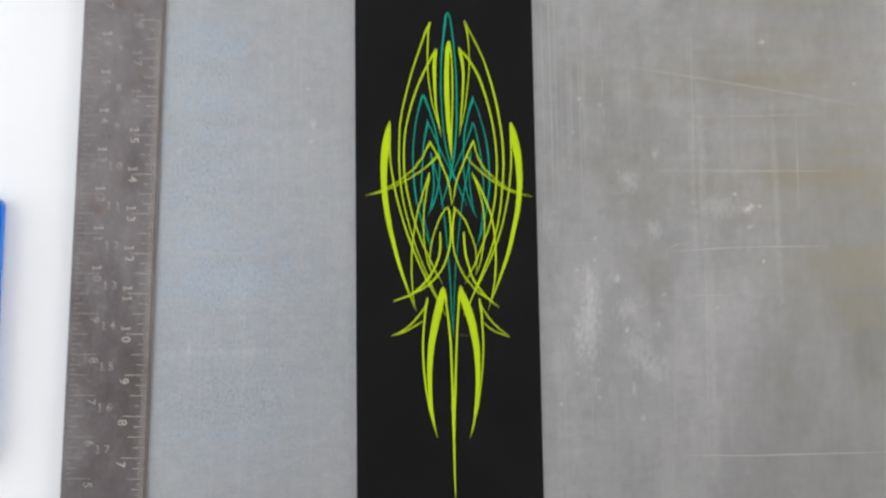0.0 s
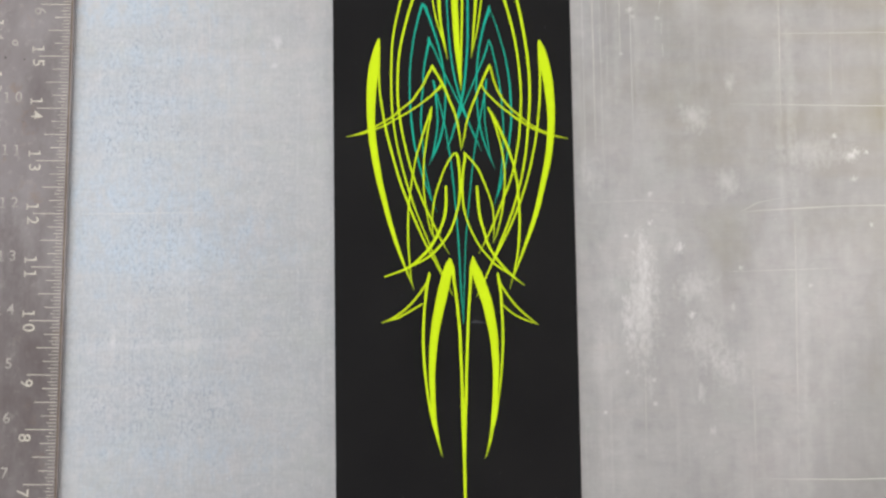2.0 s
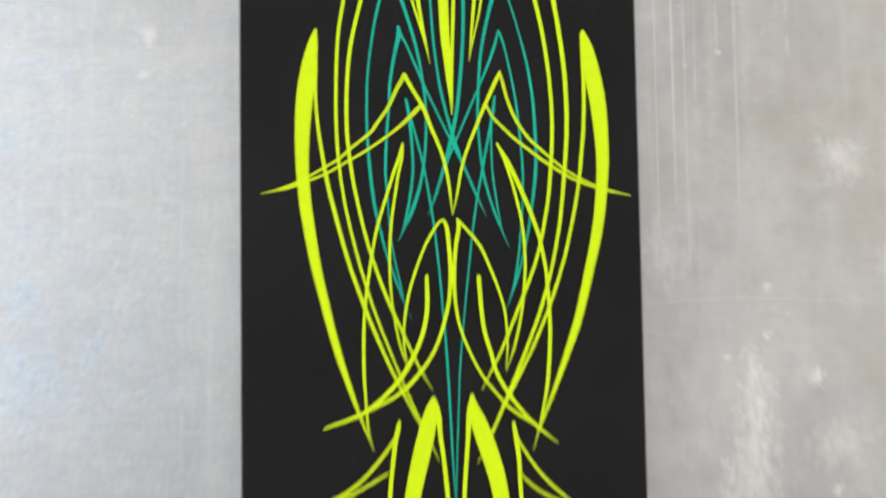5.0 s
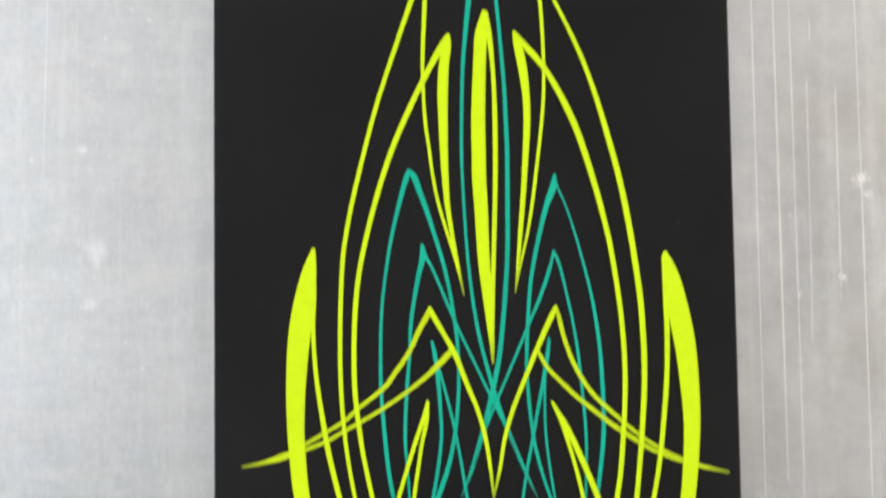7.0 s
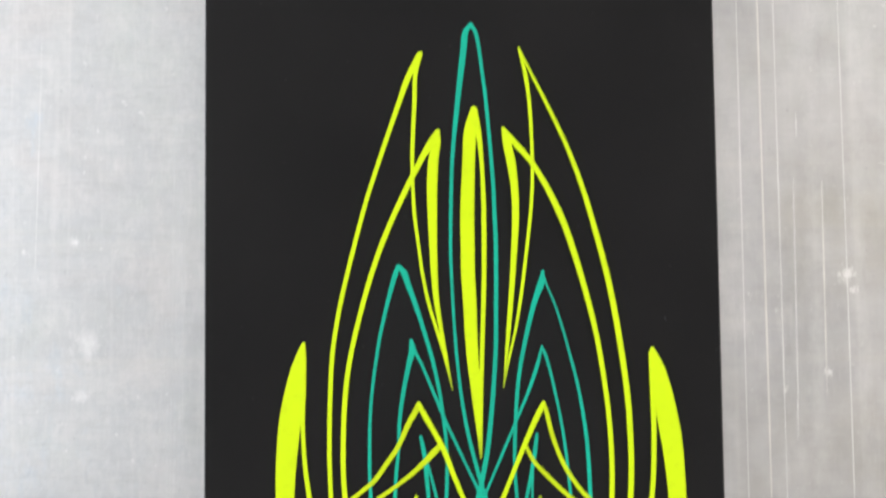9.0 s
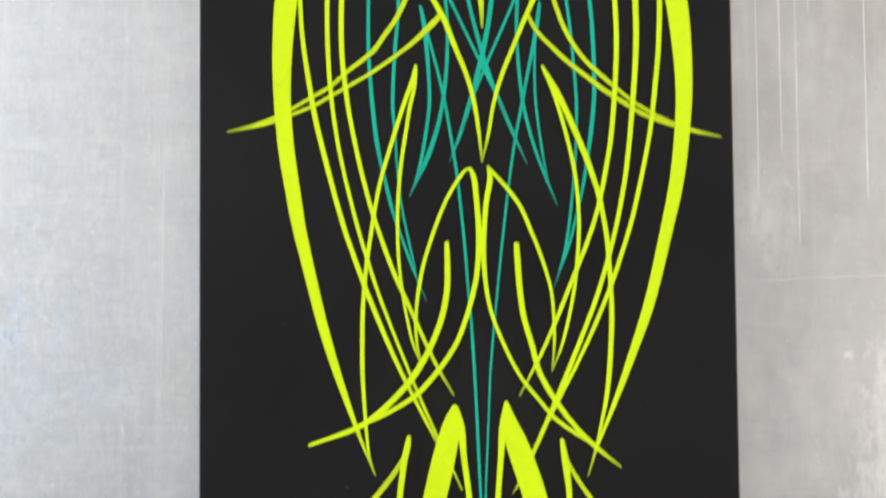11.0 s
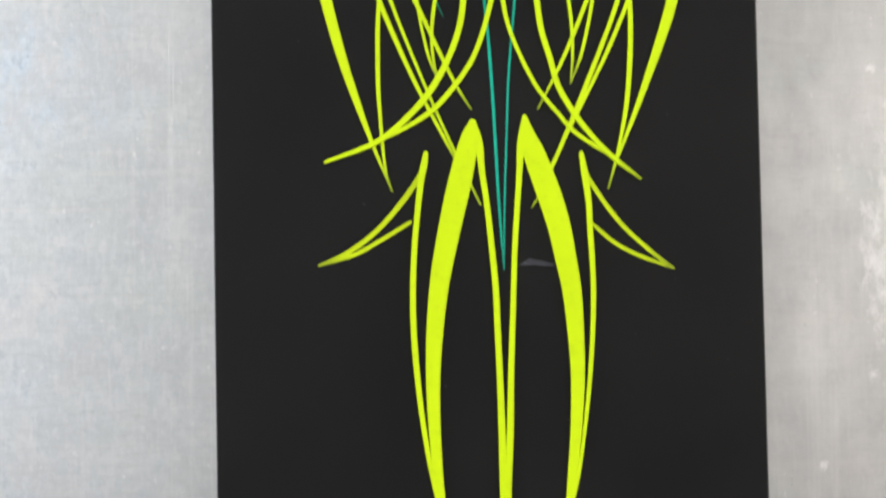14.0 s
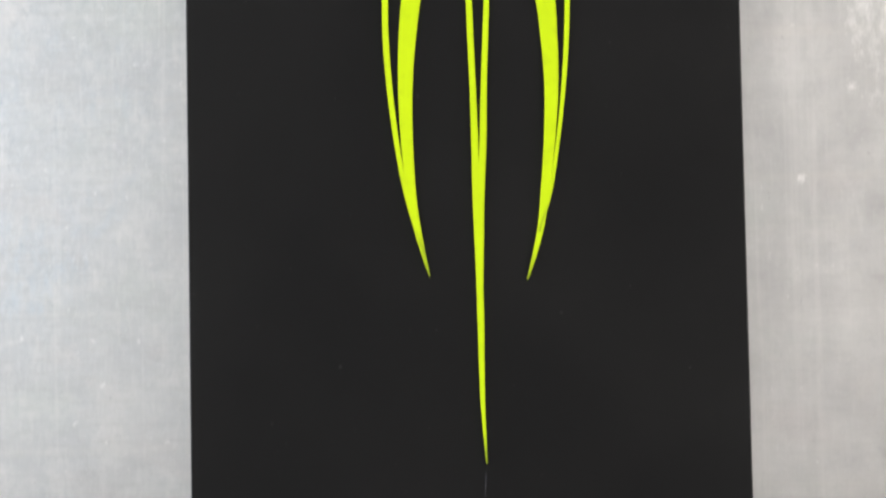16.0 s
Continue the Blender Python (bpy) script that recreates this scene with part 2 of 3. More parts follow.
def blade_steel():
    m = material("patinated_steel", (0.2, 0.19, 0.18), 0.5, 0.7)
    n = Nodes(m)
    a = n.noise(n.co, 22, 5, 0.6, 0.5)
    f = n.noise(n.co, 240, 4, 0.65)
    c = n.mix(n.ramp(a, 0.3, 0.7), (0.15, 0.13, 0.127), (0.25, 0.232, 0.232))
    c = n.mix(n.math("MULTIPLY", n.ramp(f, 0.55, 0.75), 0.4), c, (0.36, 0.34, 0.32))
    rust = n.noise(n.co, 60, 4, 0.7)
    c = n.mix(n.math("MULTIPLY", n.ramp(rust, 0.58, 0.72), 0.6), c, (0.16, 0.09, 0.05))
    pit = n.noise(n.co, 420, 2, 0.5)
    c = n.mix(n.math("MULTIPLY", n.ramp(pit, 0.73, 0.77), 0.8), c, (0.05, 0.045, 0.04))
    # first blot paints in the lower end's dimmer reflection; the rest are patina stains
    for x, y, rx, ry in ((-28, -150, 60, 100), (-20, -60, 22, 40), (-40, 10, 18, 26), (-15, 60, 10, 24)):
        c = n.mix(n.math("MULTIPLY", n.spot(x, y, rx, ry, 0, 30), 0.55), c, (0.085, 0.068, 0.066))
    n.colour(c)
    n.rough(n.ramp(a, 0.3, 0.7, 0.36, 0.52))
    n.bump(f, 0.2, 0.0002)
    return m


def plain_noise(name, a, b, scale, rough, metal=0.0):
    m = material(name, a, rough, metal)
    n = Nodes(m)
    n.colour(n.mix(n.ramp(n.noise(n.co, scale, 4, 0.6), 0.3, 0.7), a, b))
    return m


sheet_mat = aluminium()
black = black_paint()
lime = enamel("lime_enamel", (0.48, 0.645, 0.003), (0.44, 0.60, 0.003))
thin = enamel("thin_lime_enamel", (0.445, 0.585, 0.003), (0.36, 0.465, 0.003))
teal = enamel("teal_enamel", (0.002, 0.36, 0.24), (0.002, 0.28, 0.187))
steel = blade_steel()
ink = plain_noise("cream_filled_engraving", (0.48, 0.445, 0.37), (0.30, 0.28, 0.24), 150, 0.6)
worn_ink = plain_noise("worn_engraving", (0.34, 0.315, 0.28), (0.20, 0.185, 0.17), 150, 0.6)
rusty = plain_noise("rusty_edge", (0.09, 0.062, 0.045), (0.17, 0.125, 0.09), 200, 0.6, 0.4)
white_top = plain_noise("white_laminate", (0.89, 0.89, 0.885), (0.86, 0.86, 0.86), 9, 0.45)
blue_plastic = plain_noise("blue_plastic", (0.01, 0.16, 0.60), (0.012, 0.18, 0.64), 40, 0.35)
scratch_mat = plain_noise("bright_scratch", (0.61, 0.607, 0.603), (0.50, 0.497, 0.494), 45, 0.42, 1.0)
faint_mat = plain_noise("faint_scratch", (0.61, 0.595, 0.56), (0.49, 0.48, 0.46), 45, 0.42, 1.0)
hair_mat = plain_noise("hairline_scratch", (0.43, 0.43, 0.43), (0.385, 0.385, 0.387), 45, 0.42, 1.0)
plaster = plain_noise("white_plaster", (0.74, 0.74, 0.73), (0.68, 0.68, 0.67), 1.5, 0.9)
tan_wall = plain_noise("tan_wall_board", (0.50, 0.44, 0.34), (0.42, 0.37, 0.28), 2.0, 0.85)
dark_board = plain_noise("dark_wall_board", (0.07, 0.06, 0.05), (0.045, 0.038, 0.032), 2.0, 0.8)
concrete = plain_noise("concrete", (0.30, 0.29, 0.28), (0.22, 0.215, 0.21), 2.5, 0.85)
wood = plain_noise("pale_wood", (0.42, 0.31, 0.19), (0.34, 0.24, 0.14), 12, 0.6)
scuff_mat = plain_noise("bluish_scuff", (0.017, 0.019, 0.028), (0.010, 0.011, 0.016), 300, 0.5)


# ---- building blocks ----
def part(name, bm, mat, parent=None, label="", smooth=False):
    me = bpy.data.meshes.new(name)
    if smooth:
        for f in bm.faces:
            f.smooth = True
    bm.to_mesh(me)
    bm.free()
    me.materials.append(mat)
    ob = new(name, me)
    ob.parent = parent
    if label:
        ob["label"] = label
    return ob


def box(x0, x1, y0, y1, z0, z1, bevel=0.0, segments=2):
    bm = bmesh.new()
    bmesh.ops.create_cube(bm, size=1)
    for v in bm.verts:
        v.co = ((x0 + x1) / 2 + v.co.x * (x1 - x0), (y0 + y1) / 2 + v.co.y * (y1 - y0), (z0 + z1) / 2 + v.co.z * (z1 - z0))
    if bevel:
        bmesh.ops.bevel(bm, geom=bm.edges[:], offset=bevel, segments=segments, affect="EDGES", profile=0.5)
    return bm


def empty(name, m=None):
    ob = new(name)
    ob.empty_display_size = 0.02
    if m is not None:
        ob.matrix_world = m
    return ob


# ---- a made-up, unseen room around the table ----
FLOOR, ROOF = -0.762, 1.65
tagged(part("floor", box(-2.2, 2.6, -1.5, 2.4, FLOOR - 0.1, FLOOR), concrete), "grey concrete workshop floor", "floor", kind="structure")
tagged(part("ceiling", box(-2.2, 2.6, -1.5, 2.4, ROOF, ROOF + 0.1), plaster), "unseen white plaster ceiling, added to bounce light", "ceiling", kind="structure")
tagged(part("wall_north", box(-2.2, 2.6, 2.4, 2.5, FLOOR, ROOF), plaster), "plain white plaster wall", "wall", kind="structure")
# the south wall is made dark so reflections fall off towards the bottom
tagged(part("wall_south", box(-2.2, 2.6, -1.6, -1.5, FLOOR, ROOF), dark_board), "unseen dark brown board wall, added to dim the reflections", "wall", kind="structure")
east = empty("wall_east")
tagged(east, "unseen tan board wall with a made-up wide opening", "wall", kind="structure")
part("wall_panel", box(2.6, 2.7, -1.5, -1.05, FLOOR, ROOF), tan_wall, east)
part("wall_panel", box(2.6, 2.7, 1.75, 2.4, FLOOR, ROOF), tan_wall, east)
part("parapet", box(2.6, 2.7, -1.05, 1.75, FLOOR, 0.0), tan_wall, east)
part("lintel", box(2.6, 2.7, -1.05, 1.75, 1.5, ROOF), tan_wall, east)
west = empty("wall_west")
tagged(west, "unseen white wall with a made-up wide opening", "wall", kind="structure")
part("wall_panel", box(-2.2, -2.1, -1.5, -1.05, FLOOR, ROOF), plaster, west)
part("wall_panel", box(-2.2, -2.1, 1.95, 2.4, FLOOR, ROOF), plaster, west)
part("lintel", box(-2.2, -2.1, -1.05, 1.95, 1.62, ROOF), plaster, west)

# ---- the work table ----
TOP = -0.002
table = empty("work_table", pose(0, 0, FLOOR))
tagged(table, "work table with a plain white laminate top", "table")
part("tabletop", box(-0.75, 0.75, -0.45, 0.45, TOP - 0.03 - FLOOR, TOP - FLOOR, 0.002), white_top, table)
for lx in (-0.68, 0.68):
    for ly in (-0.38, 0.38):
        part("leg", box(lx - 0.03, lx + 0.03, ly - 0.03, ly + 0.03, 0, TOP - 0.03 - FLOOR, 0.003), wood, table)

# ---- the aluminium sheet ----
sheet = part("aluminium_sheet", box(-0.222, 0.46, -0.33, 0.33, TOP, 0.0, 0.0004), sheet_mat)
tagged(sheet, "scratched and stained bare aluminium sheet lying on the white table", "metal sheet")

# ---- the black panel with its pinstripes ----
PW, PT = 0.05750, 0.003
panel = empty("pinstriped_panel")
tagged(panel, "gloss black panel with lime and teal pinstripe scrollwork, on the aluminium", "painted panel")
part("board", box(-PW, PW, -0.245, 0.205, 0.0, PT, 0.0004, 2), black, panel, "gloss black painted board")
layer = [0]


def stripe(mat, *ctrl):
    """One brush stroke: a smooth ribbon through (x, y, width) in mm, with rounded ends and a slight body of paint."""
    p = np.array(ctrl, float)
    k = np.concatenate([[0], np.cumsum(np.sqrt(np.linalg.norm(np.diff(p[:, :2], axis=0), axis=1)))])
    m = np.gradient(p, k, axis=0)
    s = np.linspace(0, k[-1], 16 * (len(p) - 1) + 1)
    i = np.clip(np.searchsorted(k, s, side="right") - 1, 0, len(p) - 2)
    h = (k[i + 1] - k[i])[:, None]
    u = ((s - k[i])[:, None]) / h
    q = (2 * u**3 - 3 * u**2 + 1) * p[i] + (u**3 - 2 * u**2 + u) * h * m[i] + (3 * u**2 - 2 * u**3) * p[i + 1] + (u**3 - u**2) * h * m[i + 1]
    d = np.gradient(q[:, :2], axis=0)
    d /= np.linalg.norm(d, axis=1)[:, None]
    w = np.maximum(q[:, 2], 0.12) / 2
    ends = []
    for j, sign in ((0, -1), (-1, 1)):
        a = np.linspace(0.25, 1.45, 5)
        cap = [(q[j, :2] + sign * d[j] * w[j] * 0.9 * math.sin(x), d[j], w[j] * math.cos(x)) for x in a]
        ends.append(cap[::-1] if sign < 0 else cap)
    rows = ends[0] + [(q[j, :2], d[j], w[j]) for j in range(len(q))] + ends[1]
    layer[0] += 1
    z = PT + 0.00006 + 0.000012 * layer[0]
    bm = bmesh.new()
    ring = []
    for c, t, r in rows:
        n = np.array((-t[1], t[0]))
        a, b, e = c + n * r, c - n * r, r * 0.25
        pts = [(a[0], a[1], PT - 0.0001), (a[0], a[1], z - 0.00003), (*(c + n * (r - e)), z), (*(c - n * (r - e)), z), (b[0], b[1], z - 0.00003), (b[0], b[1], PT - 0.0001)]
        ring.append([bm.verts.new((x / 1000, y / 1000, zz)) for x, y, zz in pts])
    for r0, r1 in zip(ring, ring[1:]):
        for j in range(5):
            bm.faces.new((r0[j], r1[j], r1[j + 1], r0[j + 1]))
    bm.faces.new(ring[0])
    bm.faces.new(ring[-1][::-1])
    bmesh.ops.recalc_face_normals(bm, faces=bm.faces[:])
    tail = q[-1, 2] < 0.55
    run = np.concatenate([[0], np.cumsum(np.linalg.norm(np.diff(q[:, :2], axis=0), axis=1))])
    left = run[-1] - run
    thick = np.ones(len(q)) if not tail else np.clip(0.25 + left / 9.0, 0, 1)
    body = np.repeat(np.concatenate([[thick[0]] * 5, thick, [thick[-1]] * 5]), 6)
    label = {"lime_enamel": "lime yellow pinstripe", "thin_lime_enamel": "thinly brushed lime pinstripe", "teal_enamel": "teal green pinstripe"}[mat.name]
    ob = part("pinstripe", bm, mat, panel, label)
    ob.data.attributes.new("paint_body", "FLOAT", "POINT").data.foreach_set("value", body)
    return ob


# teal strokes lie under the lime ones
stripe(teal, (2.7, 154.2, 0.72), (1.6, 152.5, 1.24), (1.1, 148.5, 1.38), (-0.4, 136.5, 1.10), (-1.1, 130.1, 0.93), (-1.7, 123.7, 0.82), (-2.0, 117.4, 0.76), (-2.3, 104.7, 0.68), (-2.2, 98.4, 0.63), (-1.2, 79.5, 0.63), (0.3, 66.9, 0.72), (1.6, 60.4, 0.76), (5.3, 47.0, 0.88), (10.3, 34.3, 0.70), (13.3, 27.5, 0.21))
stripe(teal, (2.7, 154.2, 0.81), (3.8, 152.4, 0.81), (5.3, 142.6, 0.72), (6.0, 136.4, 0.73), (7.0, 123.6, 0.79), (7.4, 117.3, 0.83), (7.6, 110.9, 0.87), (7.8, 104.6, 0.90), (7.7, 92.0, 0.92), (7.4, 79.4, 0.93), (5.6, 60.4, 1.02), (4.4, 53.7, 1.04), (2.8, 47.0, 1.05), (-0.9, 34.4, 0.79), (-3.4, 28.1, 0.21))
stripe(teal, (-14.1, 99.8, 0.72), (-12.9, 98.4, 1.34), (-11.9, 95.6, 1.21), (-10.3, 91.1, 1.03), (-8.6, 85.7, 0.88), (-6.8, 79.5, 0.81), (-5.4, 73.2, 0.77), (-4.4, 66.7, 0.74), (-3.7, 60.0, 0.72), (-3.6, 53.3, 0.72), (-4.0, 46.8, 0.76), (-4.8, 40.6, 0.84), (-6.2, 34.5, 0.93), (-8.4, 28.4, 1.00), (-11.7, 21.5, 0.34))
stripe(teal, (-14.1, 99.7, 0.72), (-14.6, 98.2, 1.13), (-15.4, 95.6, 1.00), (-17.9, 85.7, 0.75), (-19.0, 79.6, 0.70), (-19.9, 73.3, 0.67), (-20.5, 66.8, 0.66), (-20.7, 53.5, 0.72), (-20.4, 47.1, 0.79), (-19.3, 34.8, 0.87), (-18.3, 28.8, 0.85), (-15.3, 16.5, 0.71), (-13.1, 10.0, 0.56), (-10.7, 3.4, 0.38), (-8.4, -1.9, 0.16))
stripe(teal, (-11.3, 83.2, 0.70), (-11.2, 80.5, 1.31), (-11.8, 78.0, 1.11), (-13.1, 71.8, 0.89), (-14.0, 65.5, 0.79), (-14.3, 59.3, 0.70), (-14.9, 53.1, 0.74), (-15.5, 40.8, 0.70), (-15.1, 34.6, 0.59), (-14.2, 22.3, 0.48), (-13.3, 16.2, 0.44), (-12.0, 10.1, 0.44), (-10.5, 3.0, 0.36))
stripe(teal, (-11.1, 82.7, 0.70), (-10.4, 80.5, 0.70), (-9.1, 78.0, 0.59), (-6.5, 71.7, 0.64), (-3.9, 65.4, 0.64), (-1.0, 59.1, 0.59), (1.9, 52.9, 0.59), (4.9, 46.7, 0.70), (7.0, 42.3, 0.70), (8.8, 37.4, 0.38))
stripe(teal, (18.2, 98.3, 0.60), (17.8, 95.7, 1.45), (16.2, 91.3, 1.11), (13.3, 79.4, 0.86), (12.3, 73.1, 0.80), (11.4, 59.8, 0.73), (11.4, 53.1, 0.72), (12.6, 40.4, 0.71), (14.0, 34.2, 0.66), (15.9, 28.1, 0.60), (18.3, 21.9, 0.41), (19.7, 18.5, 0.16))
stripe(teal, (18.2, 97.9, 0.49), (18.9, 95.4, 0.39), (20.6, 91.2, 0.40), (22.4, 85.4, 0.47), (24.0, 79.3, 0.54), (25.5, 73.0, 0.62), (26.6, 66.5, 0.70), (27.4, 59.7, 0.77), (27.9, 46.4, 0.86), (27.7, 40.2, 0.88), (26.1, 27.9, 0.79), (25.0, 21.8, 0.70), (23.6, 15.7, 0.61), (21.9, 9.6, 0.54), (18.5, 0.6, 0.21))
stripe(teal, (17.7, 81.6, 0.38), (16.7, 77.6, 0.79), (14.5, 71.4, 0.70), (11.8, 65.2, 0.59), (9.1, 59.0, 0.59), (3.7, 46.7, 0.54), (1.7, 41.8, 0.59), (-0.5, 35.0, 0.38))
stripe(teal, (17.7, 81.5, 0.38), (18.3, 80.1, 0.70), (19.1, 77.6, 0.59), (20.5, 71.3, 0.54), (21.7, 65.1, 0.54), (22.6, 58.8, 0.59), (23.7, 46.4, 0.59), (24.0, 40.2, 0.59), (23.6, 28.0, 0.54), (23.0, 21.8, 0.54), (22.3, 15.7, 0.59), (21.2, 9.0, 0.59), (19.3, 2.4, 0.41))
stripe(teal, (-9.4, 61.9, 0.59), (-8.8, 59.2, 0.89), (-8.1, 53.0, 0.89), (-7.7, 46.8, 0.70), (-7.6, 40.7, 0.70), (-9.5, 28.4, 0.70), (-10.9, 23.5, 0.38), (-12.0, 20.8, 0.21))
stripe(teal, (-8.9, 59.9, 0.48), (-5.5, 46.6, 0.60), (-4.2, 40.6, 0.59), (-3.2, 34.7, 0.60), (-2.4, 29.5, 0.61), (-1.8, 25.5, 0.62), (-0.8, 15.9, 0.56), (-0.4, 11.9, 0.57), (0.0, 6.8, 0.57), (0.4, 1.0, 0.58), (0.9, -5.1, 0.58), (1.3, -11.1, 0.59), (1.9, -23.2, 0.59), (2.6, -41.2, 0.53), (3.4, -55.5, 0.20))
stripe(teal, (16.3, 62.3, 0.59), (15.9, 58.9, 0.89), (14.8, 52.7, 0.77), (13.5, 46.6, 0.69), (12.3, 40.4, 0.64), (11.1, 34.5, 0.61), (9.6, 25.3, 0.51), (8.4, 15.8, 0.47), (6.7, 0.9, 0.46), (5.0, -16.8, 0.41), (4.7, -22.9, 0.38), (4.4, -29.1, 0.38), (4.1, -35.2, 0.38), (3.8, -41.2, 0.38), (3.4, -55.5, 0.20))
stripe(teal, (16.1, 60.2, 0.48), (15.3, 55.8, 0.59), (15.2, 52.7, 0.48), (15.1, 46.5, 0.48), (15.3, 40.4, 0.48), (16.0, 34.2, 0.48), (16.9, 28.0, 0.48), (17.7, 23.7, 0.41))
stripe(thin, (-9.8, 69.2, 0.89), (-10.4, 67.6, 1.24), (-11.9, 65.0, 1.13), (-14.5, 59.6, 1.01), (-17.5, 55.3, 1.01), (-19.6, 52.4, 1.01), (-22.0, 50.4, 0.89), (-25.8, 47.5, 0.89), (-28.7, 44.9, 0.89), (-32.8, 42.5, 0.78), (-39.3, 38.9, 0.78), (-43.0, 37.3, 0.78), (-47.3, 36.0, 0.55), (-51.2, 35.1, 0.46))
stripe(thin, (-5.2, 59.8, 1.13), (-6.4, 58.5, 1.35), (-8.3, 56.6, 1.24), (-12.0, 53.3, 0.89), (-20.1, 47.6, 0.78), (-29.8, 42.1, 0.78), (-32.5, 40.6, 0.78), (-36.2, 39.1, 0.78), (-39.3, 38.0, 0.78), (-43.0, 36.7, 0.78), (-51.2, 35.1, 0.46))
stripe(thin, (17.9, 69.2, 0.66), (18.5, 67.1, 0.89), (19.8, 61.7, 0.89), (22.2, 55.5, 0.89), (25.8, 50.0, 0.89), (28.8, 47.0, 0.89), (36.6, 40.4, 0.78), (43.3, 36.5, 0.78), (48.2, 34.6, 0.78), (54.7, 32.9, 0.46))
stripe(thin, (13.7, 60.2, 0.43), (14.3, 58.7, 0.78), (15.6, 56.3, 0.78), (19.4, 52.2, 0.89), (22.2, 49.5, 0.89), (25.9, 46.5, 0.89), (29.8, 43.4, 1.01), (33.5, 40.9, 1.01), (37.8, 38.2, 0.89), (43.3, 35.9, 0.89), (48.8, 34.2, 0.78), (54.7, 32.9, 0.46))
stripe(thin, (-12.9, -33.5, 0.76), (-15.2, -37.6, 1.10), (-22.7, -46.5, 0.99), (-29.2, -51.3, 0.99), (-35.3, -53.9, 0.54))
stripe(thin, (-16.0, -45.2, 0.76), (-19.7, -47.4, 0.87), (-23.7, -49.7, 0.87), (-27.3, -51.6, 0.87), (-31.2, -52.8, 0.76), (-35.3, -53.9, 0.54))
stripe(thin, (20.9, -35.2, 0.76), (21.5, -36.7, 0.87), (24.7, -41.9, 0.87), (28.8, -47.2, 0.87), (35.8, -53.6, 0.76), (38.8, -55.8, 0.45))
stripe(thin, (22.1, -46.2, 0.54), (23.3, -47.4, 0.76), (26.4, -50.1, 0.76), (30.1, -52.3, 0.76), (34.0, -54.0, 0.76), (38.8, -55.8, 0.45))
stripe(lime, (-35.3, 82.6, 0.78), (-36.3, 77.4, 3.20), (-38.2, 66.2, 4.76), (-39.3, 53.8, 4.31), (-39.4, 42.3, 3.64), (-38.9, 34.9, 3.46), (-38.5, 30.9, 3.41), (-36.8, 19.9, 3.09), (-35.7, 13.7, 2.80), (-34.3, 7.6, 2.52), (-31.4, -4.5, 2.17), (-29.8, -10.3, 1.96), (-28.0, -16.2, 1.65), (-23.6, -28.8, 0.79), (-19.7, -38.7, 0.23))
stripe(lime, (-35.3, 80.2, 0.78), (-35.3, 72.0, 1.01), (-35.5, 66.1, 0.89), (-35.0, 55.8, 0.87), (-32.9, 41.4, 1.07), (-32.3, 38.1, 1.08), (-31.6, 34.9, 1.06), (-28.5, 22.6, 1.02), (-27.7, 19.6, 1.01), (-25.9, 13.4, 1.00), (-24.9, 10.4, 1.00), (-21.6, 1.2, 1.00), (-18.8, -5.9, 0.96), (-14.2, -16.5, 0.81), (-5.7, -33.3, 0.54))
stripe(lime, (-8.9, 147.3, 1.27), (-11.5, 142.1, 1.30), (-13.6, 136.4, 1.07), (-20.1, 117.5, 0.91), (-22.0, 111.2, 0.91), (-26.8, 92.3, 0.91), (-28.0, 86.0, 0.91), (-28.9, 79.6, 0.91), (-29.5, 53.4, 0.89), (-27.8, 34.9, 0.77), (-23.8, 16.5, 0.77), (-20.2, 4.2, 0.74), (-18.1, -2.0, 0.67), (-9.8, -22.9, 0.55), (-1.3, -41.7, 0.45))
stripe(lime, (-5.1, 129.9, 0.80), (-5.8, 128.2, 1.73), (-8.5, 123.9, 1.33), (-17.6, 104.8, 1.11), (-23.4, 85.9, 1.02), (-25.8, 73.2, 1.02), (-26.5, 53.5, 1.02), (-25.4, 42.1, 0.97), (-24.8, 38.1, 0.92), (-22.2, 25.6, 0.88), (-19.7, 16.4, 0.88), (-15.4, 4.2, 0.88), (-12.6, -2.1, 0.85), (-6.3, -15.8, 0.65), (-2.9, -21.7, 0.34))
stripe(lime, (-8.6, 147.7, 0.91), (-9.8, 143.0, 0.91), (-10.1, 136.6, 0.91), (-10.7, 123.8, 0.80), (-10.6, 117.4, 0.68), (-10.3, 111.1, 0.73), (-9.5, 104.7, 0.68), (-8.7, 98.4, 0.68), (-7.5, 92.1, 0.68), (-3.9, 79.5, 0.55), (-2.3, 72.2, 0.18))
stripe(lime, (-4.9, 130.0, 0.80), (-5.1, 127.6, 1.60), (-5.9, 123.7, 2.17), (-6.3, 117.4, 2.30), (-6.3, 111.0, 2.05), (-6.2, 104.7, 1.73), (-6.0, 98.4, 1.48), (-5.6, 92.1, 1.16), (-4.7, 85.8, 0.91), (-3.6, 79.5, 0.68), (-2.2, 72.1, 0.18))
stripe(lime, (3.1, 135.1, 0.91), (3.0, 133.6, 1.73), (2.4, 130.0, 2.68), (2.0, 123.7, 2.80), (1.5, 111.0, 3.06), (1.5, 104.6, 3.06), (1.5, 98.3, 3.06), (1.8, 92.0, 2.93), (2.3, 79.5, 2.55), (2.9, 73.2, 2.30), (3.4, 66.9, 1.73), (3.8, 60.7, 0.91), (3.9, 57.2, 0.48))
